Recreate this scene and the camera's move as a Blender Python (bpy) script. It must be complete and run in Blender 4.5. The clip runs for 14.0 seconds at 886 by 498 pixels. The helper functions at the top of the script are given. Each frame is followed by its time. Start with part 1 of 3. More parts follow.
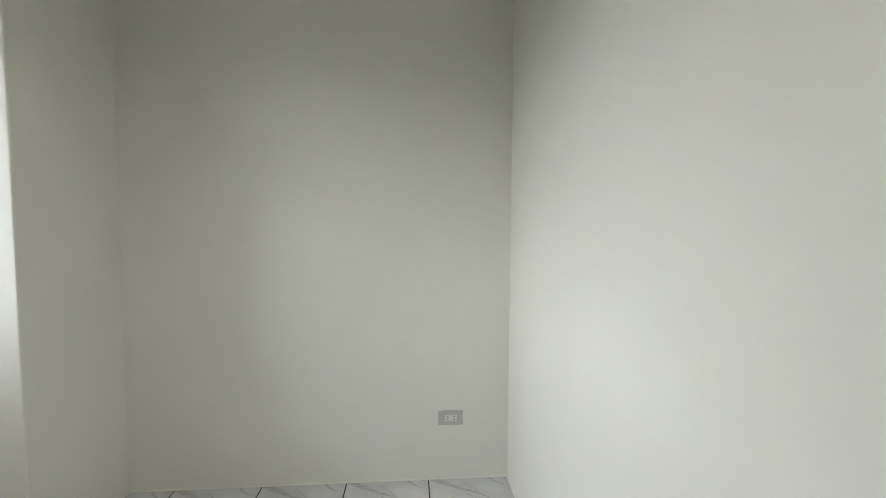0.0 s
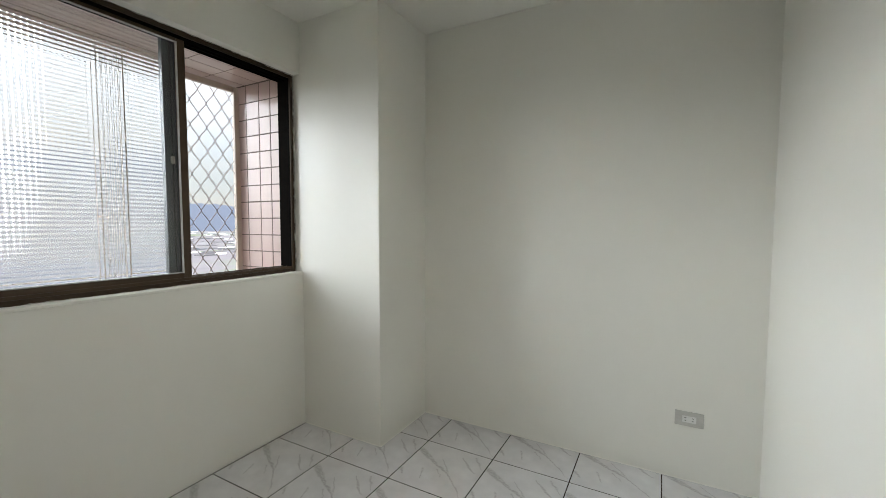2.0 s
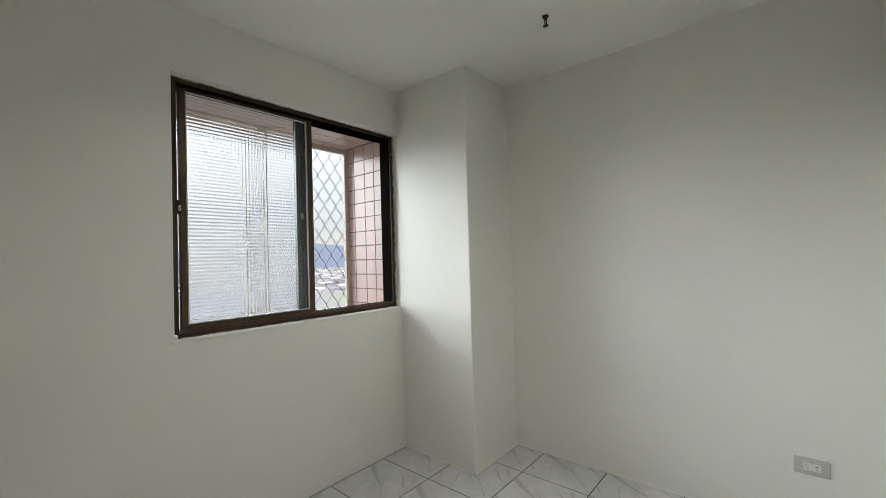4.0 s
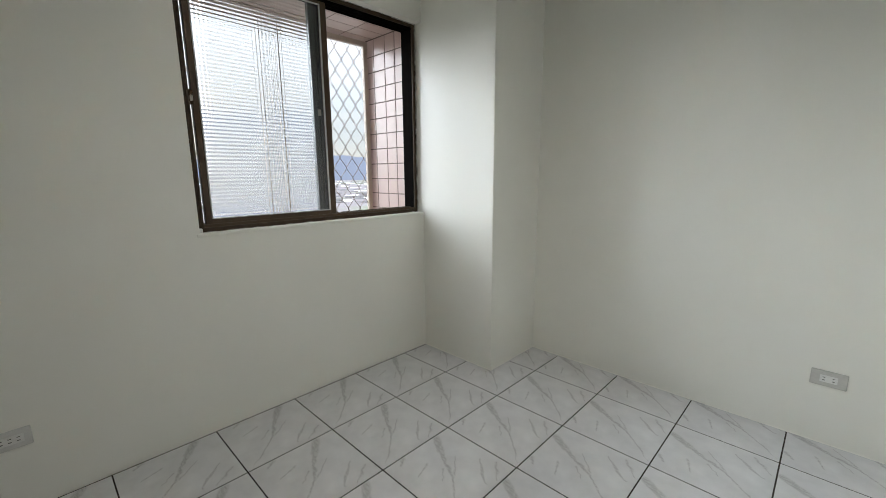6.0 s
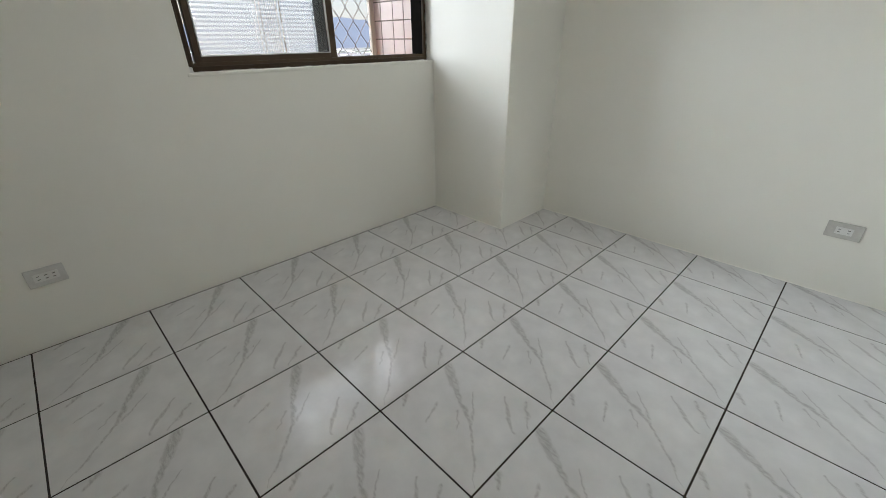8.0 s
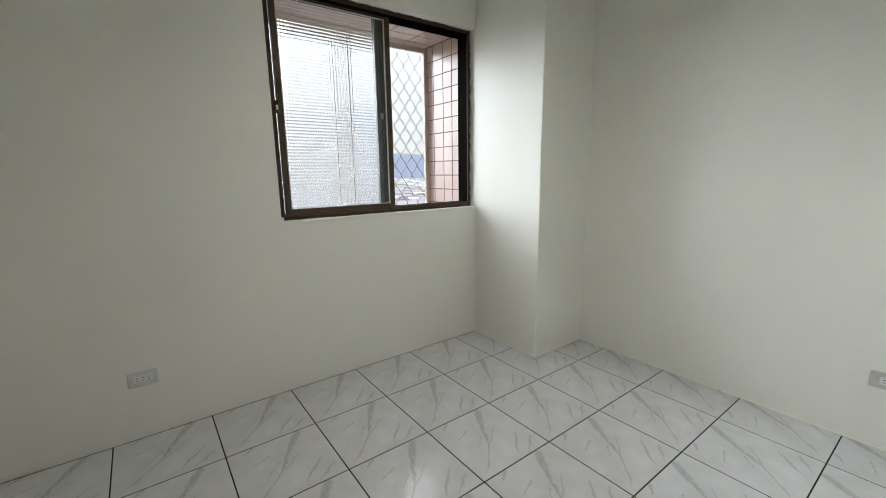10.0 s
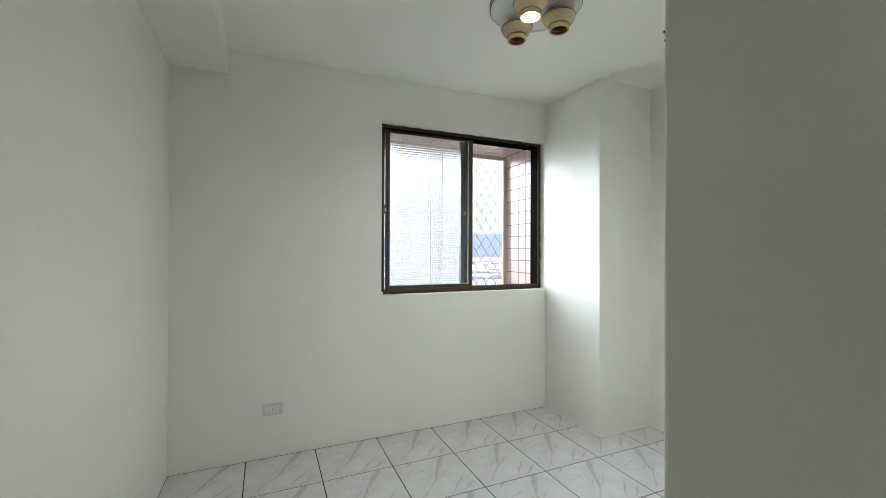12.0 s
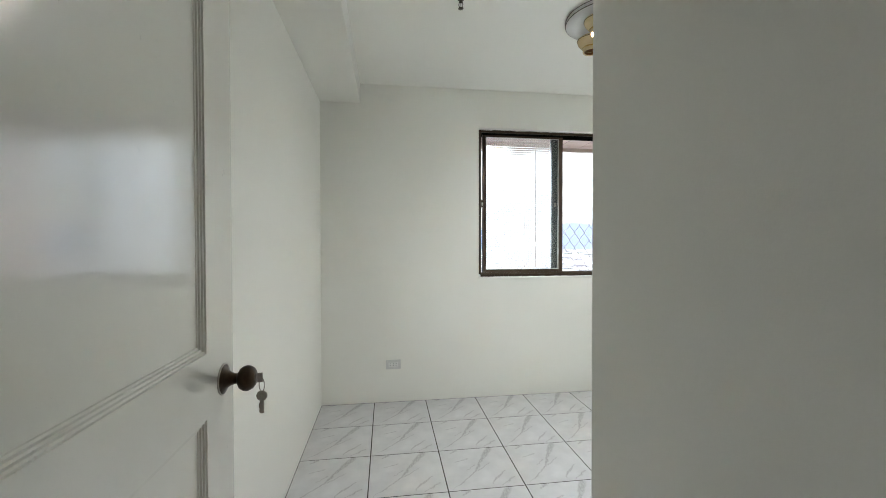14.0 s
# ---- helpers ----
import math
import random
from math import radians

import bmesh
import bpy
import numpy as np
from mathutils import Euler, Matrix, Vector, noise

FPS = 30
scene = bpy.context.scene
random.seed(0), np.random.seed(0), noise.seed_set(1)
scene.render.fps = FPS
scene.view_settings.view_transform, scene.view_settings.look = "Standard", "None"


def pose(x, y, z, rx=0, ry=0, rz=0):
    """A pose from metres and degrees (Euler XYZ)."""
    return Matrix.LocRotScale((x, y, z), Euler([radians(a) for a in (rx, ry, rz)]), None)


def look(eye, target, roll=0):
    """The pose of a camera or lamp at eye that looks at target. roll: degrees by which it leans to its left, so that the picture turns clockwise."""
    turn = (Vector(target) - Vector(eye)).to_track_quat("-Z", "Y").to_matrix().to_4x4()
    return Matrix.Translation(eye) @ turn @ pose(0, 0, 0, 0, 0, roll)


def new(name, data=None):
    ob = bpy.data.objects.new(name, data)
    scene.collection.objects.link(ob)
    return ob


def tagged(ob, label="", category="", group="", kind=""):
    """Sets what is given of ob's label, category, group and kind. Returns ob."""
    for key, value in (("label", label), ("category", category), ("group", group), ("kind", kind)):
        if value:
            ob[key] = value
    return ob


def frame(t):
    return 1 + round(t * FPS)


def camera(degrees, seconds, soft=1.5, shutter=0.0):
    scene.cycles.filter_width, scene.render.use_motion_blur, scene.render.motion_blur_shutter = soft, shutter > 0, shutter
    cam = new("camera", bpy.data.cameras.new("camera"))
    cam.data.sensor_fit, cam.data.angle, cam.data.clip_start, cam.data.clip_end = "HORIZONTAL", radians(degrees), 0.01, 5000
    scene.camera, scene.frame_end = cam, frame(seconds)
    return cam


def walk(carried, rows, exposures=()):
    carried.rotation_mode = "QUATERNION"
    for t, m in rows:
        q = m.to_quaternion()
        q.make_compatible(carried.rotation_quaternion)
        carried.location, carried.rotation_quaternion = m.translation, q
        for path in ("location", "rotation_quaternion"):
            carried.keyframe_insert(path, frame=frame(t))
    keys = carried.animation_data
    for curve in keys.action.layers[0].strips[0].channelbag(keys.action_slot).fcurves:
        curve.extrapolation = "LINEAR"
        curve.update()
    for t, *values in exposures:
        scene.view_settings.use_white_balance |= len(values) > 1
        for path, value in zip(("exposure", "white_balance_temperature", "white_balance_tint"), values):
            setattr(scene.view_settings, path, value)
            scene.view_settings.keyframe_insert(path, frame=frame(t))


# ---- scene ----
cam = camera(95.2, 14.0, soft=0.85)
PATH = [
    (0, (1.515, -1.246, 1.253), (1.67, 0.744, 1.144), 0.3),
    (0.5, (1.458, -1.335, 1.257), (1.3, 0.656, 1.143), 0.1),
    (0.7, (1.428, -1.376, 1.248), (1.156, 0.602, 1.137), 0.1),
    (1, (1.387, -1.448, 1.273), (0.953, 0.5, 1.148), 0.3),
    (1.5, (1.463, -1.515, 1.264), (0.74, 0.346, 1.145), 0.2),
    (2, (1.566, -1.581, 1.263), (0.614, 0.173, 1.142), 0.2),
    (2.5, (1.622, -1.647, 1.268), (0.496, 0.003, 1.17), -0.2),
    (3, (1.623, -1.74, 1.273), (0.402, -0.156, 1.244), -0.5),
    (3.2, (1.633, -1.76, 1.29), (0.388, -0.195, 1.301), -0.7),
    (5.3, (1.664, -1.728, 1.305), (0.302, -0.264, 1.307), -0.5),
    (5.5, (1.661, -1.718, 1.281), (0.29, -0.266, 1.184), -0.6),
    (5.6, (1.657, -1.71, 1.267), (0.282, -0.264, 1.129), -0.6),
    (6, (1.636, -1.699, 1.232), (0.267, -0.289, 0.861), -0.4),
    (6.2, (1.639, -1.694, 1.209), (0.276, -0.312, 0.727), -0.6),
    (6.5, (1.628, -1.697, 1.169), (0.294, -0.353, 0.526), -0.6),
    (7, (1.619, -1.691, 1.105), (0.34, -0.42, 0.239), -0.7),
    (7.2, (1.613, -1.688, 1.08), (0.36, -0.44, 0.145), -0.7),
    (9.3, (1.651, -1.744, 1.159), (0.25, -0.492, 0.473), -0.8),
    (9.5, (1.698, -1.749, 1.181), (0.245, -0.51, 0.587), -0.8),
    (9.7, (1.747, -1.767, 1.198), (0.251, -0.538, 0.696), -0.6),
    (10, (1.84, -1.767, 1.224), (0.266, -0.592, 0.845), -0.8),
    (10.5, (1.931, -1.815, 1.244), (0.257, -0.739, 1.039), -0.6),
    (11, (2.05, -1.892, 1.248), (0.301, -0.926, 1.164), -0.3),
    (11.5, (2.172, -1.917, 1.267), (0.375, -1.039, 1.25), 0.1),
    (12, (2.315, -1.892, 1.277), (0.482, -1.092, 1.285), 0.2),
    (12.5, (2.418, -1.922, 1.283), (0.556, -1.191, 1.29), 0.2),
    (13, (2.53, -1.955, 1.241), (0.634, -1.317, 1.256), 0.2),
    (13.3, (2.601, -1.954, 1.24), (0.68, -1.395, 1.244), 0.0),
    (13.5, (2.659, -1.933, 1.247), (0.721, -1.441, 1.237), 0.1),
    (13.7, (2.716, -1.909, 1.245), (0.759, -1.499, 1.225), 0.1),
    (14, (2.783, -1.905, 1.245), (0.803, -1.627, 1.215), -0.1),
]
EXPOSURES = [(0, 2.98, 6850, 12), (1, 2.91, 6850, 12), (3, 2.90, 6850, 13), (5.5, 2.92, 6700, 12), (7, 2.98, 6650, 13), (9.5, 3.05, 6750, 12), (11, 3.24, 6650, 12), (11.5, 3.4, 6600, 12), (12, 3.55, 6400, 11), (12.5, 3.67, 6400, 11), (14, 3.93, 6400, 12)]
walk(cam, [(t, look(eye, target, roll)) for t, eye, target, roll in PATH], EXPOSURES)

# ---- world, sun, exposure ----
SKY = 0.86                          # brightness of the cloud at the horizon
world = bpy.data.worlds.new("overcast_sky")
scene.world = world
world.use_nodes = True
_n, _l = world.node_tree.nodes, world.node_tree.links
_bg = _n["Background"]
_sky = _n.new("ShaderNodeTexSky")
_sky.sky_type, _sky.sun_disc = "NISHITA", False
_sky.sun_elevation, _sky.sun_rotation = radians(11.7), radians(-106.7)
_tc = _n.new("ShaderNodeTexCoord")
_map = _n.new("ShaderNodeMapping")
_map.inputs["Scale"].default_value = (1.2, 1.2, 4.0)
_cl = _n.new("ShaderNodeTexNoise")
_cl.inputs["Scale"].default_value, _cl.inputs["Detail"].default_value = 2.2, 5.0
_ramp = _n.new("ShaderNodeValToRGB")
_ramp.color_ramp.elements[0].position, _ramp.color_ramp.elements[0].color = 0.36, (0.76, 0.88, 1.0, 1)
_ramp.color_ramp.elements[1].position, _ramp.color_ramp.elements[1].color = 0.62, (0.90, 0.95, 1.0, 1)
# cloud cover that grows brighter from the hazy horizon to the zenith
_sep = _n.new("ShaderNodeSeparateXYZ")
_up = _n.new("ShaderNodeMath")
_up.operation, _up.use_clamp = "MULTIPLY", True
_up.inputs[1].default_value = 1.0
_pow = _n.new("ShaderNodeMath")
_pow.operation = "POWER"
_pow.inputs[1].default_value = 2.0
_grow = _n.new("ShaderNodeMath")
_grow.operation = "MULTIPLY_ADD"
_grow.inputs[1].default_value, _grow.inputs[2].default_value = 9.5 * SKY, 0.71 * SKY
_vm = _n.new("ShaderNodeVectorMath")
_vm.operation = "SCALE"
_mix = _n.new("ShaderNodeMix")
_mix.data_type = "RGBA"
_mix.inputs["Factor"].default_value = 0.97
_l.new(_tc.outputs["Generated"], _map.inputs["Vector"])
_l.new(_map.outputs["Vector"], _cl.inputs["Vector"])
_l.new(_cl.outputs["Fac"], _ramp.inputs["Fac"])
_l.new(_tc.outputs["Generated"], _sep.inputs[0])
_l.new(_sep.outputs["Z"], _up.inputs[0])
_l.new(_up.outputs[0], _pow.inputs[0])
_l.new(_pow.outputs[0], _grow.inputs[0])
_l.new(_ramp.outputs["Color"], _vm.inputs[0])
_l.new(_grow.outputs[0], _vm.inputs["Scale"])
_l.new(_sky.outputs["Color"], _mix.inputs["A"])
_l.new(_vm.outputs[0], _mix.inputs["B"])
_l.new(_mix.outputs["Result"], _bg.inputs["Color"])
_bg.inputs["Strength"].default_value = 0.15

_sun = bpy.data.lights.new("sun", "SUN")
_sun.energy, _sun.angle, _sun.color = 1.12, radians(54), (0.80, 0.91, 1.0)
new("sun", _sun).matrix_world = look((-60, -18, 13), (0, 0, 0))

# ---- plan, metres ----
WEST, EAST, NORTH, SOUTH, CEIL = -0.40, 1.998, 0.70, -2.40, 2.47
COL_X, COL_Y = 0.195, 0.21           # outer corner of the pillar
NOOK_Y = -1.485                      # side of the entry nook
DOOR_X = 2.60                        # wall with the doorway
W_Y0, W_Y1, W_Z0, W_Z1 = -1.168, 0.203, 0.965, 2.169
FRAME_IN, FRAME_OUT = -0.455, -0.56
FACADE = -0.975
TILE = 0.40


# ---- building helpers ----
BASE = {}


def thing(name, at, label, category, group="", kind=""):
    ob = new(name)
    ob.location = at
    ob.empty_display_size = 0.05
    BASE[ob.name] = Vector(at)
    return tagged(ob, label, category, group, kind)


def mesh_of(name, bm, material, smooth=False):
    me = bpy.data.meshes.new(name)
    bm.normal_update()
    bm.to_mesh(me)
    bm.free()
    for m in material if isinstance(material, (list, tuple)) else (material,):
        me.materials.append(m)
    if smooth:
        for p in me.polygons:
            p.use_smooth = True
    return me


def part(name, bm, material, parent, label="", smooth=False):
    """A mesh, given in world metres, as one part of a thing or of a part."""
    base = BASE[parent.name]
    bmesh.ops.translate(bm, verts=bm.verts, vec=-base)
    ob = new(name, mesh_of(name, bm, material, smooth))
    ob.parent = parent
    BASE[ob.name] = base
    return tagged(ob, label)


def structure(name, bm, material, label, category):
    ob = new(name, mesh_of(name, bm, material))
    BASE[ob.name] = Vector((0, 0, 0))
    return tagged(ob, label, category, kind="structure")


def box(bm, x0, x1, y0, y1, z0, z1, bevel=0.0, segments=1):
    made = bmesh.ops.create_cube(bm, size=1.0)["verts"]
    for v in made:
        v.co = Vector((x0 + (v.co.x + 0.5) * (x1 - x0), y0 + (v.co.y + 0.5) * (y1 - y0), z0 + (v.co.z + 0.5) * (z1 - z0)))
    if bevel:
        edges = list({e for v in made for e in v.link_edges})
        bmesh.ops.bevel(bm, geom=edges, offset=bevel, segments=segments, profile=0.5, affect="EDGES", clamp_overlap=True)
    return bm


def boxed(*rows, bevel=0.0, segments=1):
    bm = bmesh.new()
    for r in rows:
        box(bm, *r, bevel=bevel, segments=segments)
    return bm


def lathe(profile, centre, axis="z", steps=40):
    """A turned solid: (radius, height) pairs round an axis through centre."""
    bm = bmesh.new()
    rings = []
    for r, h in profile:
        ring = []
        for i in range(steps):
            a = 2 * math.pi * i / steps
            p = (r * math.cos(a), r * math.sin(a), h)
            if axis == "y":
                p = (p[0], p[2], -p[1])
            if axis == "x":
                p = (p[2], p[0], p[1])
            ring.append(bm.verts.new(Vector(centre) + Vector(p)))
        rings.append(ring)
    for a, b in zip(rings, rings[1:]):
        for i in range(steps):
            j = (i + 1) % steps
            bm.faces.new((a[i], a[j], b[j], b[i]))
    bmesh.ops.remove_doubles(bm, verts=bm.verts, dist=1e-6)
    bmesh.ops.recalc_face_normals(bm, faces=bm.faces)
    return bm


def tube(bm, points, radius, sides=6, closed=False):
    """A round wire along points."""
    rings = []
    n = len(points)
    for i, p in enumerate(points):
        a = points[(i - 1) % n] if closed or i else points[0]
        b = points[(i + 1) % n] if closed or i < n - 1 else points[-1]
        d = (Vector(b) - Vector(a)).normalized()
        u = d.cross(Vector((0.31, 0.17, 0.93))).normalized()
        v = d.cross(u)
        rings.append([bm.verts.new(Vector(p) + radius * (math.cos(2 * math.pi * k / sides) * u + math.sin(2 * math.pi * k / sides) * v)) for k in range(sides)])
    pairs = list(zip(rings, rings[1:])) + ([(rings[-1], rings[0])] if closed else [])
    for a, b in pairs:
        for k in range(sides):
            j = (k + 1) % sides
            bm.faces.new((a[k], a[j], b[j], b[k]))
    if not closed:
        bm.faces.new(rings[0][::-1])
        bm.faces.new(rings[-1])
    return bm


# ---- materials ----
def material(name, colour, roughness=0.5, metallic=0.0, specular=0.5):
    m = bpy.data.materials.new(name)
    m.use_nodes = True
    b = m.node_tree.nodes["Principled BSDF"]
    b.inputs["Base Color"].default_value = (*colour, 1)
    b.inputs["Roughness"].default_value = roughness
    b.inputs["Metallic"].default_value = metallic
    b.inputs["Specular IOR Level"].default_value = specular
    return m, m.node_tree.nodes, m.node_tree.links, b


def noise_node(n, l, vector, scale, detail=3.0, rough=0.55):
    t = n.new("ShaderNodeTexNoise")
    t.inputs["Scale"].default_value, t.inputs["Detail"].default_value, t.inputs["Roughness"].default_value = scale, detail, rough
    if vector is not None:
        l.new(vector, t.inputs["Vector"])
    return t.outputs["Fac"]


def ramp(n, l, fac, a, b, ca, cb):
    r = n.new("ShaderNodeValToRGB")
    r.color_ramp.elements[0].position, r.color_ramp.elements[1].position = a, b
    r.color_ramp.elements[0].color, r.color_ramp.elements[1].color = (*ca, 1), (*cb, 1)
    l.new(fac, r.inputs["Fac"])
    return r.outputs["Color"]


def sums(n, l, op, a, b=None, c=None, clamp=False):
    m = n.new("ShaderNodeMath")
    m.operation, m.use_clamp = op, clamp
    for i, v in enumerate((a, b, c)):
        if v is None:
            continue
        if isinstance(v, (int, float)):
            m.inputs[i].default_value = v
        else:
            l.new(v, m.inputs[i])
    return m.outputs[0]


def bump(n, l, b, height, strength, distance):
    k = n.new("ShaderNodeBump")
    k.inputs["Strength"].default_value, k.inputs["Distance"].default_value = strength, distance
    l.new(height, k.inputs["Height"])
    l.new(k.outputs["Normal"], b.inputs["Normal"])


def grained(name, ca, cb, scale, roughness, metallic=0.0, relief=0.3, depth=0.001, fine=220.0, specular=0.5):
    """A surface with tone that varies at a large and a fine scale, and a fine relief."""
    m, n, l, b = material(name, ca, roughness, metallic, specular)
    co = n.new("ShaderNodeTexCoord").outputs["Object"]
    big = noise_node(n, l, co, scale, 4.0)
    small = noise_node(n, l, co, fine, 2.0)
    l.new(ramp(n, l, sums(n, l, "MULTIPLY_ADD", small, 0.25, sums(n, l, "MULTIPLY", big, 0.8)), 0.32, 0.72, ca, cb), b.inputs["Base Color"])
    l.new(sums(n, l, "MULTIPLY_ADD", big, 0.16, roughness - 0.08, clamp=True), b.inputs["Roughness"])
    bump(n, l, b, sums(n, l, "MULTIPLY_ADD", noise_node(n, l, co, fine * 0.12, 2.0), 2.0, small), relief, depth)
    return m


PAINT = grained("white_wall_paint", (0.84, 0.83, 0.765), (0.875, 0.865, 0.80), 1.7, 0.36, relief=0.12, depth=0.0012, fine=260, specular=0.5)
CEIL_PAINT = grained("white_ceiling_paint", (0.862, 0.852, 0.79), (0.895, 0.885, 0.825), 1.3, 0.55, relief=0.12, depth=0.0012, fine=240, specular=0.3)
GROUT = grained("dark_grout", (0.022, 0.019, 0.017), (0.06, 0.052, 0.045), 12, 0.9, specular=0.1)
# unseen hall, tinted warm for the light it bounces onto the nook wall
HALL = grained("unseen_hall_paint", (0.68, 0.63, 0.55), (0.75, 0.70, 0.61), 1.5, 0.5, relief=0.1)
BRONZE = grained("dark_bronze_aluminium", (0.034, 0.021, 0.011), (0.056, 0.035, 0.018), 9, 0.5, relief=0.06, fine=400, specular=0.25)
BLACK = grained("near_black_strip", (0.003, 0.0025, 0.002), (0.006, 0.005, 0.004), 20, 0.9, relief=0.1, specular=0.02)
# the frame's bronze lightened as if lit, for the sash and lower tracks
BRONZE_LIT = grained("lit_bronze_aluminium", (0.05, 0.03, 0.016), (0.085, 0.052, 0.028), 9, 0.4, metallic=0.35, relief=0.06, fine=400)
GREY_ALU = grained("grey_aluminium", (0.06, 0.066, 0.07), (0.1, 0.108, 0.112), 14, 0.4, metallic=0.5, relief=0.05, fine=400)
GASKET = grained("pale_gasket", (0.42, 0.42, 0.41), (0.6, 0.6, 0.58), 40, 0.6, relief=0.1)
SEALANT = grained("grey_sealant", (0.18, 0.17, 0.15), (0.6, 0.59, 0.55), 38, 0.75, relief=0.6, depth=0.002, fine=160)
PINK = grained("pink_glazed_tile", (0.52, 0.385, 0.35), (0.58, 0.44, 0.40), 5, 0.3, relief=0.08, fine=150)
TILE_JOINT = grained("brown_tile_joint", (0.15, 0.112, 0.095), (0.24, 0.185, 0.155), 20, 0.85, relief=0.4)
GRILLE = grained("beige_grille_paint", (0.50, 0.41, 0.335), (0.58, 0.49, 0.405), 10, 0.45, relief=0.1)
WIRE = grained("bronze_wire", (0.18, 0.14, 0.125), (0.26, 0.205, 0.18), 30, 0.45, metallic=0.3, relief=0.1)
PLASTIC = grained("aged_white_plastic", (0.5, 0.49, 0.45), (0.6, 0.59, 0.55), 26, 0.35, relief=0.05)
PLASTIC_WHITE = grained("white_plastic", (0.7, 0.7, 0.67), (0.78, 0.78, 0.75), 26, 0.32, relief=0.05)
PLASTIC_PALE = grained("pale_grey_plastic", (0.6, 0.595, 0.57), (0.68, 0.675, 0.65), 26, 0.33, relief=0.05)
SLOT = material("dark_slot", (0.012, 0.012, 0.012), 0.7)[0]
ANTIQUE = grained("antique_bronze", (0.018, 0.011, 0.006), (0.06, 0.036, 0.016), 60, 0.36, metallic=0.7, relief=0.1, fine=300)
STEEL = grained("nickel_steel", (0.36, 0.33, 0.285), (0.52, 0.485, 0.43), 70, 0.4, metallic=1.0, relief=0.05)
BRASS_DARK = grained("sprinkler_bronze", (0.035, 0.028, 0.022), (0.11, 0.09, 0.07), 120, 0.4, metallic=0.7)
ENAMEL = grained("white_enamel", (0.7, 0.7, 0.68), (0.78, 0.78, 0.76), 8, 0.25, relief=0.04)
CREAM = grained("cream_glass_shade", (0.68, 0.54, 0.30), (0.78, 0.65, 0.40), 14, 0.18, relief=0.04)
GOLD = grained("gold_rim", (0.55, 0.36, 0.1), (0.75, 0.54, 0.2), 50, 0.25, metallic=0.9, relief=0.03)
AMBER = grained("amber_inside", (0.22, 0.085, 0.018), (0.34, 0.14, 0.03), 30, 0.3, relief=0.05)


def door_paint():
    """Glossy off-white oil paint with brush marks, runs and blisters."""
    m, n, l, b = material("glossy_door_paint", (0.66, 0.65, 0.57), 0.16, 0.0, 0.7)
    b.inputs["Coat Weight"].default_value, b.inputs["Coat Roughness"].default_value = 1.0, 0.13
    b.inputs["Coat IOR"].default_value = 1.75
    co = n.new("ShaderNodeTexCoord").outputs["Object"]
    stretch = n.new("ShaderNodeMapping")
    stretch.inputs["Scale"].default_value = (1.0, 1.0, 0.12)
    l.new(co, stretch.inputs["Vector"])
    brush = noise_node(n, l, stretch.outputs["Vector"], 60, 4.0)
    waves = noise_node(n, l, co, 4.5, 2.0)
    big = noise_node(n, l, co, 2.2, 3.0)
    blister = ramp(n, l, noise_node(n, l, co, 16, 5.0, 0.7), 0.69, 0.76, (0, 0, 0), (1, 1, 1))
    l.new(ramp(n, l, big, 0.3, 0.7, (0.74, 0.725, 0.645), (0.80, 0.785, 0.70)), b.inputs["Base Color"])
    l.new(sums(n, l, "MULTIPLY_ADD", big, 0.1, 0.12), b.inputs["Roughness"])
    h = sums(n, l, "MULTIPLY_ADD", brush, 0.10, sums(n, l, "MULTIPLY", waves, 1.2))
    bump(n, l, b, sums(n, l, "MULTIPLY_ADD", blister, 1.1, h), 0.3, 0.004)
    return m


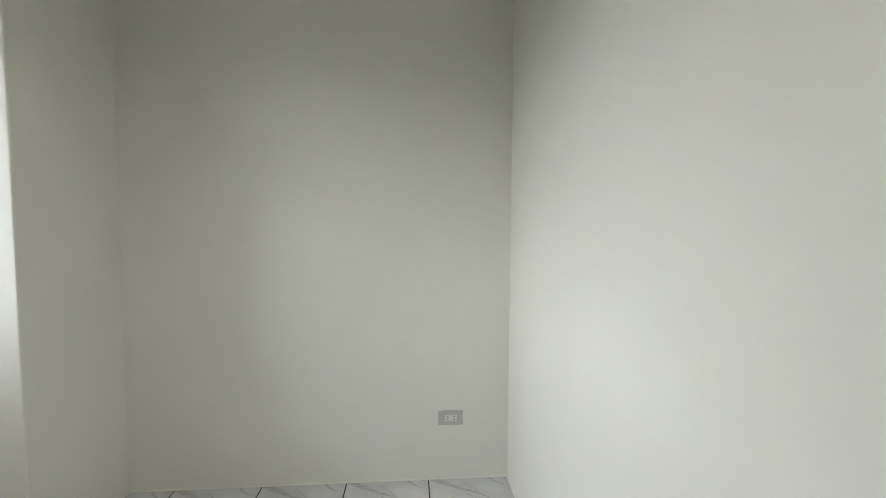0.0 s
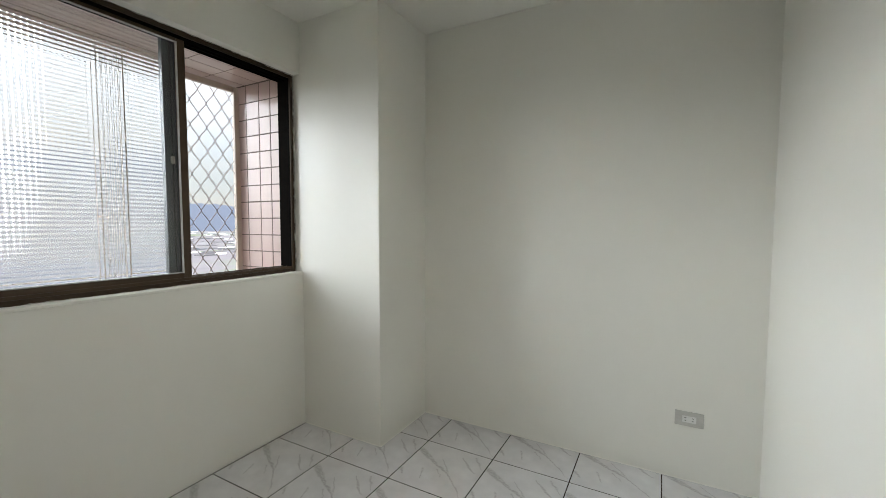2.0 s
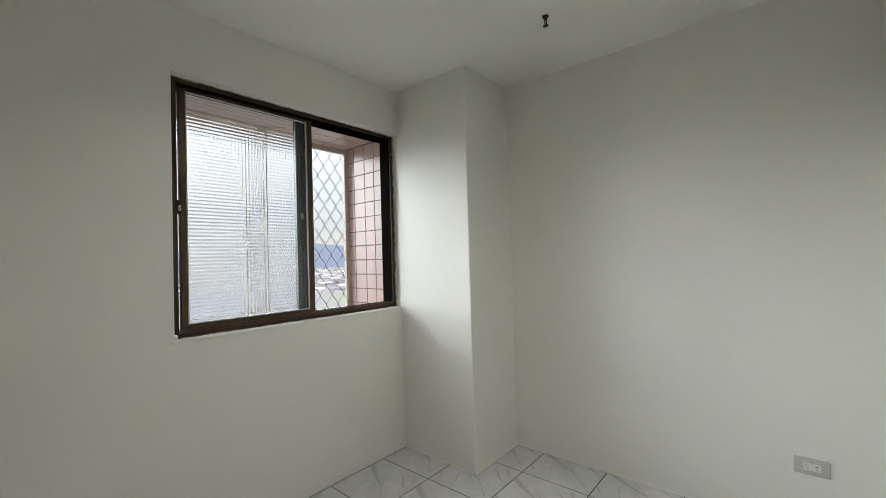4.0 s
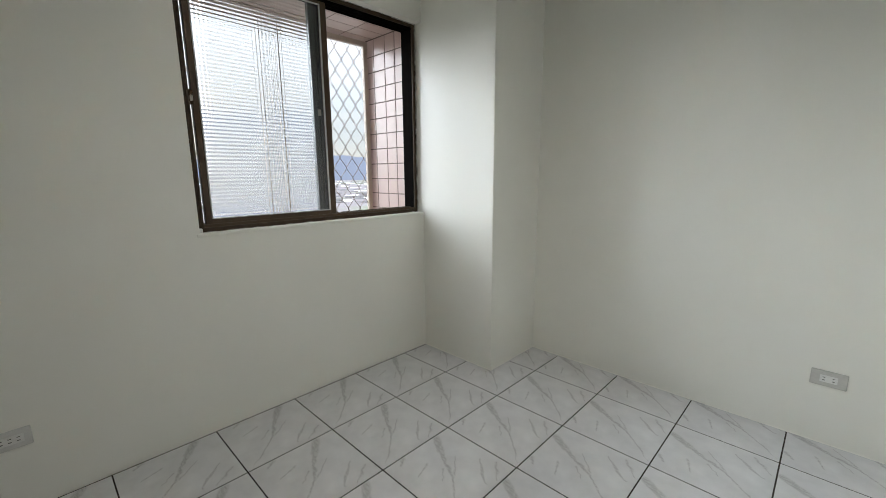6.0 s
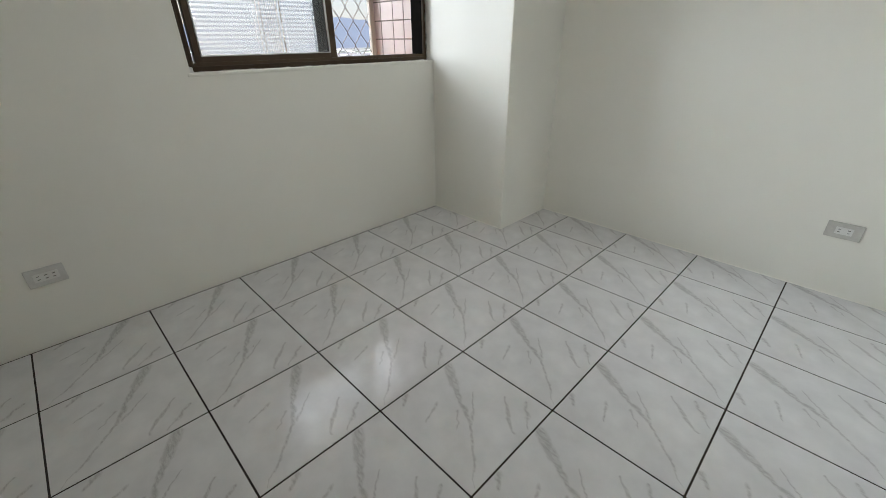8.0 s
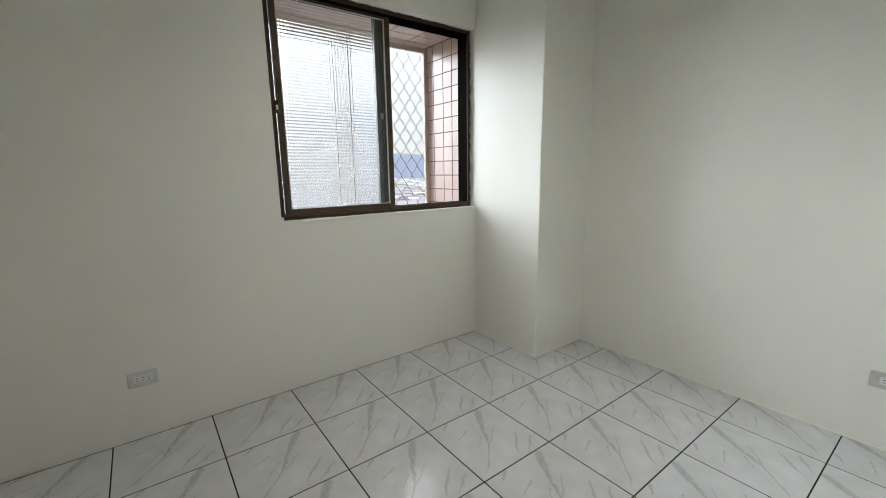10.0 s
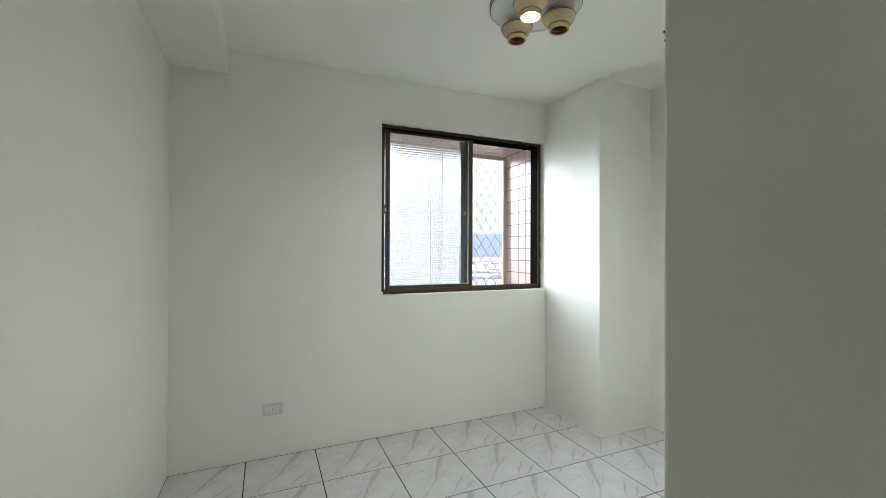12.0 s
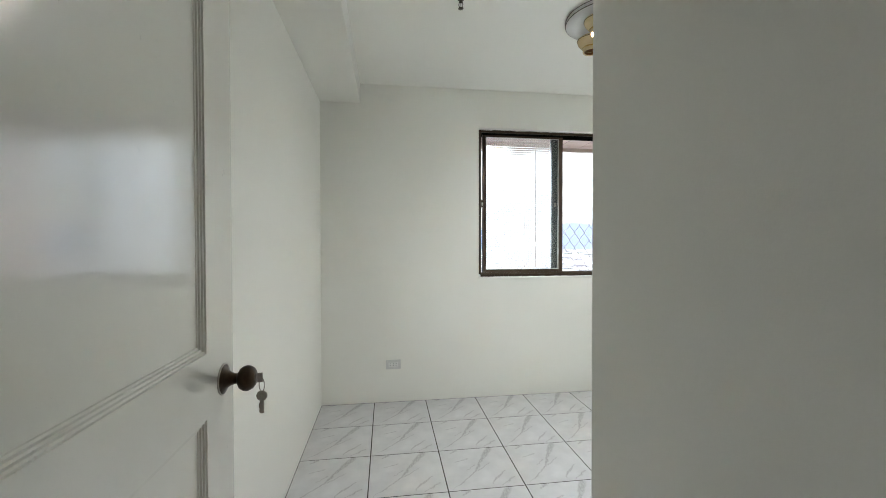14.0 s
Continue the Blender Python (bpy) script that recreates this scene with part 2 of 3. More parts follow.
def marble_tile():
    """White glazed tile with the same printed grey veins on every tile."""
    m, n, l, b = material("white_marble_tile", (0.7, 0.7, 0.7), 0.2, 0.0, 0.6)
    co = n.new("ShaderNodeTexCoord").outputs["Object"]
    fold = n.new("ShaderNodeTexNoise")
    fold.inputs["Scale"].default_value, fold.inputs["Detail"].default_value = 17.0, 5.0
    l.new(co, fold.inputs["Vector"])
    off = n.new("ShaderNodeVectorMath")
    off.operation = "MULTIPLY_ADD"
    off.inputs[1].default_value, off.inputs[2].default_value = (0.042, 0.042, 0.0), (-0.021, -0.021, 0.0)
    l.new(fold.outputs["Color"], off.inputs[0])
    warp = n.new("ShaderNodeVectorMath")
    warp.operation = "ADD"
    l.new(co, warp.inputs[0])
    l.new(off.outputs[0], warp.inputs[1])
    sep = n.new("ShaderNodeSeparateXYZ")
    l.new(warp.outputs[0], sep.inputs[0])
    x, y = sep.outputs["X"], sep.outputs["Y"]
    # strokes: from, to (fractions of the tile), width at both ends, strength
    strokes = [
        (0.03, 0.76, 0.24, 0.64, 0.034, 0.030, 1.0), (0.24, 0.64, 0.40, 0.54, 0.028, 0.018, 0.9), (0.40, 0.54, 0.60, 0.44, 0.016, 0.014, 0.8),
        (0.60, 0.44, 0.72, 0.33, 0.014, 0.011, 0.8), (0.72, 0.33, 0.87, 0.19, 0.012, 0.009, 0.7), (0.87, 0.19, 0.97, 0.05, 0.009, 0.004, 0.45),
        (0.42, 0.69, 0.60, 0.46, 0.006, 0.012, 0.6), (0.45, 0.46, 0.56, 0.31, 0.012, 0.004, 0.5), (0.65, 0.83, 0.79, 0.68, 0.010, 0.022, 0.75),
        (0.79, 0.68, 0.91, 0.59, 0.022, 0.008, 0.75), (0.80, 0.91, 0.96, 0.71, 0.014, 0.007, 0.6), (0.27, 0.39, 0.36, 0.19, 0.013, 0.006, 0.6),
        (0.03, 0.26, 0.10, 0.16, 0.018, 0.010, 0.7),
    ]
    total = None
    for u0, v0, u1, v1, w0, w1, k in strokes:
        ax, ay, bx, by = u0 * TILE, v0 * TILE, u1 * TILE, v1 * TILE
        dx, dy = bx - ax, by - ay
        px, py = sums(n, l, "SUBTRACT", x, ax), sums(n, l, "SUBTRACT", y, ay)
        q = dx * dx + dy * dy
        t = sums(n, l, "ADD", sums(n, l, "MULTIPLY", px, dx / q), sums(n, l, "MULTIPLY", py, dy / q), clamp=True)
        ex = sums(n, l, "MULTIPLY_ADD", t, -dx, px)
        ey = sums(n, l, "MULTIPLY_ADD", t, -dy, py)
        d = sums(n, l, "SQRT", sums(n, l, "ADD", sums(n, l, "MULTIPLY", ex, ex), sums(n, l, "MULTIPLY", ey, ey)))
        w = sums(n, l, "MULTIPLY_ADD", t, (w1 - w0) * TILE * 1.45, w0 * TILE * 1.45)
        s = sums(n, l, "MULTIPLY", sums(n, l, "SUBTRACT", 1.0, sums(n, l, "DIVIDE", d, w), clamp=True), k * 1.9)
        total = s if total is None else sums(n, l, "MAXIMUM", total, s)
    total = sums(n, l, "MINIMUM", total, 1.0)
    along = n.new("ShaderNodeMapping")
    along.inputs["Rotation"].default_value, along.inputs["Scale"].default_value = (0, 0, radians(38)), (0.3, 1.0, 1.0)
    l.new(co, along.inputs["Vector"])
    break_up = sums(n, l, "MULTIPLY_ADD", noise_node(n, l, along.outputs["Vector"], 130, 5.0, 0.7), 3.0, -0.85, clamp=True)
    cloud = noise_node(n, l, co, 7.0, 4.0)
    vein = sums(n, l, "MULTIPLY", sums(n, l, "MULTIPLY", total, break_up), 0.55, clamp=True)
    body = ramp(n, l, cloud, 0.35, 0.7, (0.60, 0.60, 0.605), (0.70, 0.70, 0.70))
    mix = n.new("ShaderNodeMix")
    mix.data_type = "RGBA"
    l.new(vein, mix.inputs["Factor"])
    l.new(body, mix.inputs["A"])
    mix.inputs["B"].default_value = (0.25, 0.245, 0.24, 1)
    l.new(mix.outputs["Result"], b.inputs["Base Color"])
    rnd = n.new("ShaderNodeObjectInfo").outputs["Random"]
    l.new(sums(n, l, "ADD", sums(n, l, "MULTIPLY_ADD", cloud, 0.06, 0.065), sums(n, l, "MULTIPLY_ADD", rnd, 0.03, sums(n, l, "MULTIPLY", noise_node(n, l, co, 30, 3.0), 0.05))), b.inputs["Roughness"])
    bump(n, l, b, sums(n, l, "MULTIPLY_ADD", noise_node(n, l, co, 9.0, 2.0), 1.0, sums(n, l, "MULTIPLY", vein, -0.05)), 0.05, 0.004)
    return m


def glass(name, tint, roughness=0.0):
    m = bpy.data.materials.new(name)
    m.use_nodes = True
    n, l = m.node_tree.nodes, m.node_tree.links
    n.remove(n["Principled BSDF"])
    g = n.new("ShaderNodeBsdfGlass")
    g.inputs["Color"].default_value, g.inputs["Roughness"].default_value, g.inputs["IOR"].default_value = (*tint, 1), roughness, 1.46
    l.new(g.outputs[0], n["Material Output"].inputs["Surface"])
    return m


def glowing(name, colour, strength):
    m, n, l, b = material(name, colour, 0.4)
    b.inputs["Emission Color"].default_value, b.inputs["Emission Strength"].default_value = (*colour, 1), strength
    return m


DOOR_PAINT = door_paint()
MARBLE = marble_tile()
CLEAR = glass("clear_glass", (0.995, 0.998, 0.998))
RIBBED = glass("patterned_glass", (0.985, 0.99, 0.995), 0.02)
BULB_LIT = glowing("lit_bulb", (0.98, 0.98, 0.97), 138.0)
BULB_OFF = glass("clear_bulb_glass", (0.95, 0.9, 0.82), 0.05)

# ---- room shell ----
structure("wall_west", boxed(
    (FACADE, WEST, -2.62, W_Y0, -0.05, 2.60), (FRAME_OUT, WEST, W_Y0, COL_Y + 0.01, -0.05, W_Z0), (FACADE, FRAME_OUT, W_Y0, W_Y1, -0.05, W_Z0 - 0.07), (FACADE, WEST, W_Y0, COL_Y + 0.01, W_Z1, 2.60), (FACADE, FRAME_IN - 0.003, W_Y1, COL_Y + 0.01, -0.05, W_Z1)),
    PAINT, "white painted plaster wall under and round the window", "wall")
structure("pillar", boxed((FACADE, COL_X, COL_Y, 0.95, -0.05, CEIL + 0.03), bevel=0.006, segments=3), PAINT, "white painted square concrete pillar in the corner", "pillar")
structure("wall_north", boxed((COL_X - 0.02, 2.2, NORTH, 0.85, -0.05, 2.60)), PAINT, "plain white painted wall with a socket near the floor", "wall")
structure("wall_east", boxed((EAST, 2.75, NOOK_Y, NORTH + 0.1, -0.05, CEIL + 0.02), bevel=0.005, segments=3), PAINT, "white painted wall block beside the entry nook", "wall")
structure("wall_south", boxed((WEST - 0.1, 2.75, -2.62, SOUTH, -0.05, 2.60)), PAINT, "plain white painted wall under a ceiling beam", "wall")
structure("ceiling_beam", boxed((WEST - 0.05, 2.7, -2.5, -2.10, 2.322, 2.55), bevel=0.004, segments=2), PAINT, "shallow white painted beam along the ceiling edge", "beam")
structure("ceiling", boxed((FACADE, 2.75, -2.62, 0.85, CEIL, 2.62)), CEIL_PAINT, "flat white painted ceiling", "ceiling")
structure("wall_doorway", boxed((DOOR_X, 2.72, -2.45, -2.32, -0.05, 2.5), (DOOR_X, 2.72, -2.32, NOOK_Y, 2.09, 2.5)), PAINT, "white wall over the doorway", "wall")
structure("door_frame", boxed(
    (DOOR_X - 0.01, 2.73, -2.32, -2.292, 0, 2.09), (DOOR_X - 0.01, 2.73, NOOK_Y - 0.028, NOOK_Y, 0, 2.09), (DOOR_X - 0.01, 2.73, -2.292, NOOK_Y - 0.028, 2.062, 2.09), bevel=0.003),
    DOOR_PAINT, "off-white painted wooden door frame", "door frame")
# unseen hall shell; its opening is added to brighten the nook and door
structure("hall_wall", boxed((4.1, 4.2, -3.2, -2.75, -0.05, 2.6), (4.1, 4.2, -2.35, -0.3, -0.05, 2.6), (4.1, 4.2, -2.75, -2.35, -0.05, 1.1), (4.1, 4.2, -2.75, -2.35, 2.1, 2.6), (2.72, 4.2, -3.3, -3.2, -0.05, 2.6), (2.72, 4.2, -0.3, -0.2, -0.05, 2.6), (2.62, 2.72, -3.2, -2.62, -0.05, 2.6), (2.75, 2.85, NOOK_Y + 0.03, -0.3, -0.05, 2.6)),
    HALL, "plain unseen hall walls with an opening added to let daylight in", "wall")
structure("hall_ceiling", boxed((2.72, 4.2, -3.2, -0.2, CEIL, 2.6)), HALL, "plain unseen hall ceiling", "ceiling")

# ---- view outside ----
def outside():
    m, n, l, b = material("land", (0.03, 0.03, 0.025), 1.0, 0.0, 0.0)
    co = n.new("ShaderNodeTexCoord").outputs["Object"]
    fine = noise_node(n, l, co, 0.03, 6.0)
    # pale tones close to each other put distance haze into the land colour
    field = ramp(n, l, fine, 0.35, 0.65, (0.122, 0.113, 0.119), (0.146, 0.135, 0.141))
    # green fields in long strips, with pale roads and a river between them
    strip = n.new("ShaderNodeMapping")
    strip.inputs["Scale"].default_value, strip.inputs["Rotation"].default_value = (1.0, 0.22, 1.0), (0, 0, radians(14))
    l.new(co, strip.inputs["Vector"])
    green = ramp(n, l, noise_node(n, l, strip.outputs["Vector"], 0.011, 4.0), 0.50, 0.58, (0, 0, 0), (1, 1, 1))
    pale = ramp(n, l, noise_node(n, l, strip.outputs["Vector"], 0.019, 3.0, 0.4), 0.56, 0.60, (0, 0, 0), (1, 1, 1))
    colour = field
    for fac, tone in ((green, (0.125, 0.143, 0.100)), (pale, (0.165, 0.165, 0.167))):
        mix = n.new("ShaderNodeMix")
        mix.data_type = "RGBA"
        l.new(fac, mix.inputs["Factor"])
        l.new(colour, mix.inputs["A"])
        mix.inputs["B"].default_value = (*tone, 1)
        colour = mix.outputs["Result"]
    l.new(colour, b.inputs["Base Color"])
    bm = bmesh.new()
    bmesh.ops.create_grid(bm, x_segments=8, y_segments=8, size=4700)
    bmesh.ops.translate(bm, verts=bm.verts, vec=(-2000, 0, -42))
    structure("ground", bm, m, "plain of fields and built-up land far below, haze put into its pale colours", "ground")

    rng = random.Random(4)
    town, nn, ll, bb = material("town_light_evened", (0.06, 0.055, 0.05), 1.0, 0.0, 0.0)
    g = nn.new("ShaderNodeNewGeometry").outputs["Random Per Island"]
    r = nn.new("ShaderNodeValToRGB")
    for pos, c in ((0.0, (0.076, 0.073, 0.076)), (0.3, (0.086, 0.075, 0.075)), (0.55, (0.083, 0.08, 0.083)), (0.8, (0.072, 0.077, 0.084)), (1.0, (0.09, 0.085, 0.088))):
        e = r.color_ramp.elements.new(pos) if pos not in (0.0, 1.0) else r.color_ramp.elements[int(pos)]
        e.color = (*c, 1)
    ll.new(g, r.inputs["Fac"])
    # roofs darkened and walls lightened in colour to offset the strong overhead light
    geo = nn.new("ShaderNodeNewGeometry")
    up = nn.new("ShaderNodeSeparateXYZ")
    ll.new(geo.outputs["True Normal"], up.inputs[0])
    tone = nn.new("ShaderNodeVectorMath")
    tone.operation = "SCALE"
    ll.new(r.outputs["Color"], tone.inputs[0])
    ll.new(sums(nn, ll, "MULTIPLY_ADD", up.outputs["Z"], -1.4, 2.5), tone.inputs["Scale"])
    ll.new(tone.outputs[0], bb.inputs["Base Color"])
    verts, faces = [], []
    for _ in range(1500):
        far = 620 + 2000 * rng.random() ** 1.2
        a = radians(rng.uniform(95, 200))
        cx, cy = far * math.cos(a), far * math.sin(a)
        sx, sy, h = rng.uniform(4, 13), rng.uniform(4, 17), rng.choice((0.5, 0.7, 0.9, 1.2, 1.6, 2.4))
        k = len(verts)
        for z in (-42, -42 + h):
            verts += [(cx - sx, cy - sy, z), (cx + sx, cy - sy, z), (cx + sx, cy + sy, z), (cx - sx, cy + sy, z)]
        faces += [(k + 4, k + 5, k + 6, k + 7), (k, k + 1, k + 5, k + 4), (k + 1, k + 2, k + 6, k + 5), (k + 2, k + 3, k + 7, k + 6), (k + 3, k, k + 4, k + 7)]
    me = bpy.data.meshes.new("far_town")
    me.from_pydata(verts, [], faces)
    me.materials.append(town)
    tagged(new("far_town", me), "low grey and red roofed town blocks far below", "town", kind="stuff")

    hm, hn, hl, hb = material("far_hills_haze_glow", (0.010, 0.013, 0.016), 1.0, 0.0, 0.0)
    # blue emission stands in for haze; the hills are no light source
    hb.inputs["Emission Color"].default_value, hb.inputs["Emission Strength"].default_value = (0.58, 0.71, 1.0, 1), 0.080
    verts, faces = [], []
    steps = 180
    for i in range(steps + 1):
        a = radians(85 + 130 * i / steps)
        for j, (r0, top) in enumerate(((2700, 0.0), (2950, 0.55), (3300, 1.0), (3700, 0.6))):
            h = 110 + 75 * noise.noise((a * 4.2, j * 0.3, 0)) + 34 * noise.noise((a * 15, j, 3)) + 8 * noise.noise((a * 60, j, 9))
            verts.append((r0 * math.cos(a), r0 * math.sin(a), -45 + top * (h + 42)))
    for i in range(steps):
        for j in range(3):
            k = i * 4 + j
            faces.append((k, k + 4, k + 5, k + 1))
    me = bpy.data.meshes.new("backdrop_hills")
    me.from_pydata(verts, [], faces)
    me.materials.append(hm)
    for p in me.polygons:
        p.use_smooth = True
    tagged(new("backdrop_hills", me), "blue wooded hill range, its haze put in as a faint glow", "hills", kind="structure")


outside()


# ---- window ----
def frame_bars(x0, x1, y0, y1, z0, z1, w, bevel=0.0015):
    """Four bars round an opening, butted at the corners."""
    return (("y0", (x0, x1, y0, y0 + w, z0, z1)), ("y1", (x0, x1, y1 - w, y1, z0, z1)),
            ("z0", (x0, x1, y0 + w, y1 - w, z0, z0 + w)), ("z1", (x0, x1, y0 + w, y1 - w, z1 - w, z1)))


def patterned_pane(y0, y1, z0, z1, x, thick):
    """Cast glass, flat on the room's side and quilted in small square lenses outside."""
    cell, per, amp = 0.0175, 8, 0.00155
    ny, nz = round((y1 - y0) / cell * per), round((z1 - z0) / cell * per)
    ys, zs = np.linspace(y0, y1, ny + 1), np.linspace(z0, z1, nz + 1)
    wave = lambda s: amp * (np.cos(2 * np.pi * s / cell) * 0.5 - 0.5)
    grid = x - thick - wave(ys)[:, None] - wave(zs)[None, :]
    bm = bmesh.new()
    back = [[bm.verts.new((grid[i, j], ys[i], zs[j])) for j in range(nz + 1)] for i in range(ny + 1)]
    for i in range(ny):
        for j in range(nz):
            bm.faces.new((back[i][j], back[i + 1][j], back[i + 1][j + 1], back[i][j + 1]))
    front = [bm.verts.new((x, y, z)) for y, z in ((y0, z0), (y1, z0), (y1, z1), (y0, z1))]
    bm.faces.new(front)
    rims = ([back[i][0] for i in range(ny + 1)], [back[ny][j] for j in range(nz + 1)], [back[i][nz] for i in range(ny, -1, -1)], [back[0][j] for j in range(nz, -1, -1)])
    for k, run in enumerate(rims):
        bm.faces.new((*run, front[(k + 1) % 4], front[k]))
    bmesh.ops.recalc_face_normals(bm, faces=bm.faces)
    return bm


def window():
    win = thing("window_1", (FRAME_IN, (W_Y0 + W_Y1) / 2, W_Z0), "dark bronze aluminium sliding window pushed half open", "window", kind="structure")
    # deep outer frame with its two tracks
    w = 0.022
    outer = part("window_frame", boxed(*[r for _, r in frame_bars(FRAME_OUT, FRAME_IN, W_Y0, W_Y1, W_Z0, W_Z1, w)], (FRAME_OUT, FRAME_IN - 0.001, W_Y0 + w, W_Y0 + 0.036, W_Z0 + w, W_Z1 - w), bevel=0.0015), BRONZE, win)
    # thin near-black strips added over the inner faces of right jamb and head
    part("lining", boxed((FRAME_OUT + 0.001, FRAME_IN - 0.012, W_Y1 - w - 0.003, W_Y1 - w, W_Z0 + w, W_Z1 - w)), BLACK, outer, "near-black strip added on the inner jamb face")
    part("lining", boxed((FRAME_OUT + 0.001, FRAME_IN - 0.012, W_Y0 + 0.036, W_Y1 - w - 0.003, W_Z1 - w - 0.003, W_Z1 - w)), BLACK, outer, "near-black strip added on the inner head face")
    for x in (-0.467, -0.503, -0.542):
        # lower tracks take the lit bronze colour, upper ones the near-black
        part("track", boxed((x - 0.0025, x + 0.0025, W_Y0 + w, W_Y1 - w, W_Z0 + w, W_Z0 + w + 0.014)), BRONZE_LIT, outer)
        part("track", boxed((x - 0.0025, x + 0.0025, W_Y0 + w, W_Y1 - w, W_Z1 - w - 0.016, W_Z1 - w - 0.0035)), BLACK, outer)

    def sash(x0, x1, y0, y1, z0, z1, left, right, low, high, metal, label):
        s = part("sash", boxed((x0, x1, y0, y0 + left, z0, z1), (x0, x1, y1 - right, y1, z0, z1), (x0 + 0.002, x1 - 0.002, y0 + left, y1 - right, z0, z0 + low),
                               (x0 + 0.002, x1 - 0.002, y0 + left, y1 - right, z1 - high, z1), bevel=0.0018), metal, win, label)
        return s

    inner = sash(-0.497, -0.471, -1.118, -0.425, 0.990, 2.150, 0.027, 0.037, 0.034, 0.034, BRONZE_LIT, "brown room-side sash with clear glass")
    part("gasket", boxed(*[r for _, r in frame_bars(-0.479, -0.4685, -1.091, -0.462, 1.024, 2.116, 0.0045)]), GASKET, inner, "pale rubber gasket")
    p = part("pane", boxed((-0.486, -0.483, -1.0905, -0.4625, 1.0245, 2.1155)), CLEAR, inner, "clear glass")
    p.visible_shadow = False
    outer_sash = sash(-0.542, -0.513, -1.099, -0.440, 0.990, 2.1455, 0.021, 0.068, 0.026, 0.006, GREY_ALU, "grey outer sash with patterned glass")
    part("groove", boxed((-0.514, -0.5125, -0.478, -0.471, 1.0, 2.14)), SLOT, outer_sash)
    part("pull", boxed((-0.513, -0.508, -0.485, -0.465, 1.55, 1.585), bevel=0.002), STEEL, outer_sash, "small steel finger pull")
    p = part("pane", patterned_pane(-1.078, -0.508, 1.016, 2.1395, -0.524, 0.005), RIBBED, outer_sash, "quilted patterned glass", smooth=True)
    p.visible_shadow = False
    for f in p.data.polygons:
        f.use_smooth = f.area < 1e-4
    latch = part("latch", boxed((-0.471, -0.459, -1.134, -1.114, 1.535, 1.60), bevel=0.003, segments=2), ANTIQUE, win, "worn metal crescent latch")
    part("lever", boxed((-0.461, -0.448, -1.130, -1.120, 1.55, 1.575), bevel=0.002), STEEL, latch)
    # white plaster sill, and an uneven bead of sealant round the frame
    part("window_sill", boxed((FRAME_IN + 0.001, WEST + 0.004, W_Y0 - 0.012, COL_Y - 0.001, W_Z0 - 0.012, W_Z0 + 0.002), bevel=0.002), PAINT, win, "narrow white plaster sill")
    rng = random.Random(7)
    bm = bmesh.new()
    for a, b in (((W_Y0, W_Z1), (W_Y1, W_Z1)), ((W_Y1, W_Z1), (W_Y1, W_Z0)), ((W_Y0, W_Z0), (W_Y1, W_Z0))):
        steps = 46
        pts = []
        for i in range(steps + 1):
            f = i / steps
            y, z = a[0] + (b[0] - a[0]) * f, a[1] + (b[1] - a[1]) * f
            pts.append((FRAME_IN + 0.0005 + rng.uniform(-0.002, 0.003), y + rng.uniform(-0.0035, 0.0035), z + rng.uniform(-0.0035, 0.0035)))
        tube(bm, pts, 0.0036, 5)
    part("sealant", bm, SEALANT, win, "uneven grey sealant bead")
    part("sill_chip", boxed((FRAME_IN, -0.435, W_Y0 - 0.001, W_Y0 + 0.024, W_Z0 + 0.001, W_Z0 + 0.022), bevel=0.005, segments=2), PLASTIC_WHITE, win, "white plastic end cap")


window()


def reveal():
    """The tiled niche outside the window."""
    ry, rz = W_Y1 - 0.012, 2.168
    back = structure("window_reveal", boxed(
        (FACADE, FRAME_OUT, ry - 0.001, W_Y1, W_Z0 - 0.07, W_Z1), (FACADE, FRAME_OUT, W_Y0, W_Y0 + 0.012, W_Z0 - 0.07, W_Z1), (FACADE, FRAME_OUT, W_Y0 + 0.012, ry - 0.001, rz, W_Z1),
        (FACADE, FRAME_OUT, W_Y0 + 0.012, ry - 0.001, W_Z0 - 0.07, W_Z0 - 0.062)), TILE_JOINT, "outer window niche with brown tile joints", "window niche")
    gap = 0.007
    meshes = {}

    def tile(size, axis, at):
        key = (round(size[0], 4), round(size[1], 4), axis)
        if key not in meshes:
            a, b = size
            dims = {"y": (0, a, 0, 0.0025, 0, b), "Y": (0, a, -0.0025, 0, 0, b), "z": (0, a, 0, b, -0.0025, 0)}[axis]
            meshes[key] = mesh_of("tile", boxed(dims, bevel=0.0008), PINK)
        ob = new("tile", meshes[key])
        ob.parent = back
        ob.location = at

    xs = [FACADE, -0.876, -0.75, -0.643, FRAME_OUT]
    zs = [W_Z0 - 0.06] + [0.976] + [1.084 + 0.1078 * i for i in range(10)] + [rz]
    for i in range(4):
        for j in range(len(zs) - 1):
            size = (xs[i + 1] - xs[i] - gap, zs[j + 1] - zs[j] - gap)
            tile(size, "Y", (xs[i] + gap / 2, ry - 0.001, zs[j] + gap / 2))
            tile(size, "y", (xs[i] + gap / 2, W_Y0 + 0.012, zs[j] + gap / 2))
    y = ry - 0.012
    while y > W_Y0 + 0.03:
        low = max(y - 0.1085 * 2, W_Y0 + 0.02)
        for i in range(4):
            if y - low > 0.02:
                tile((xs[i + 1] - xs[i] - gap, y - low - gap), "z", (xs[i] + gap / 2, low + gap / 2, rz))
        y = low


reveal()


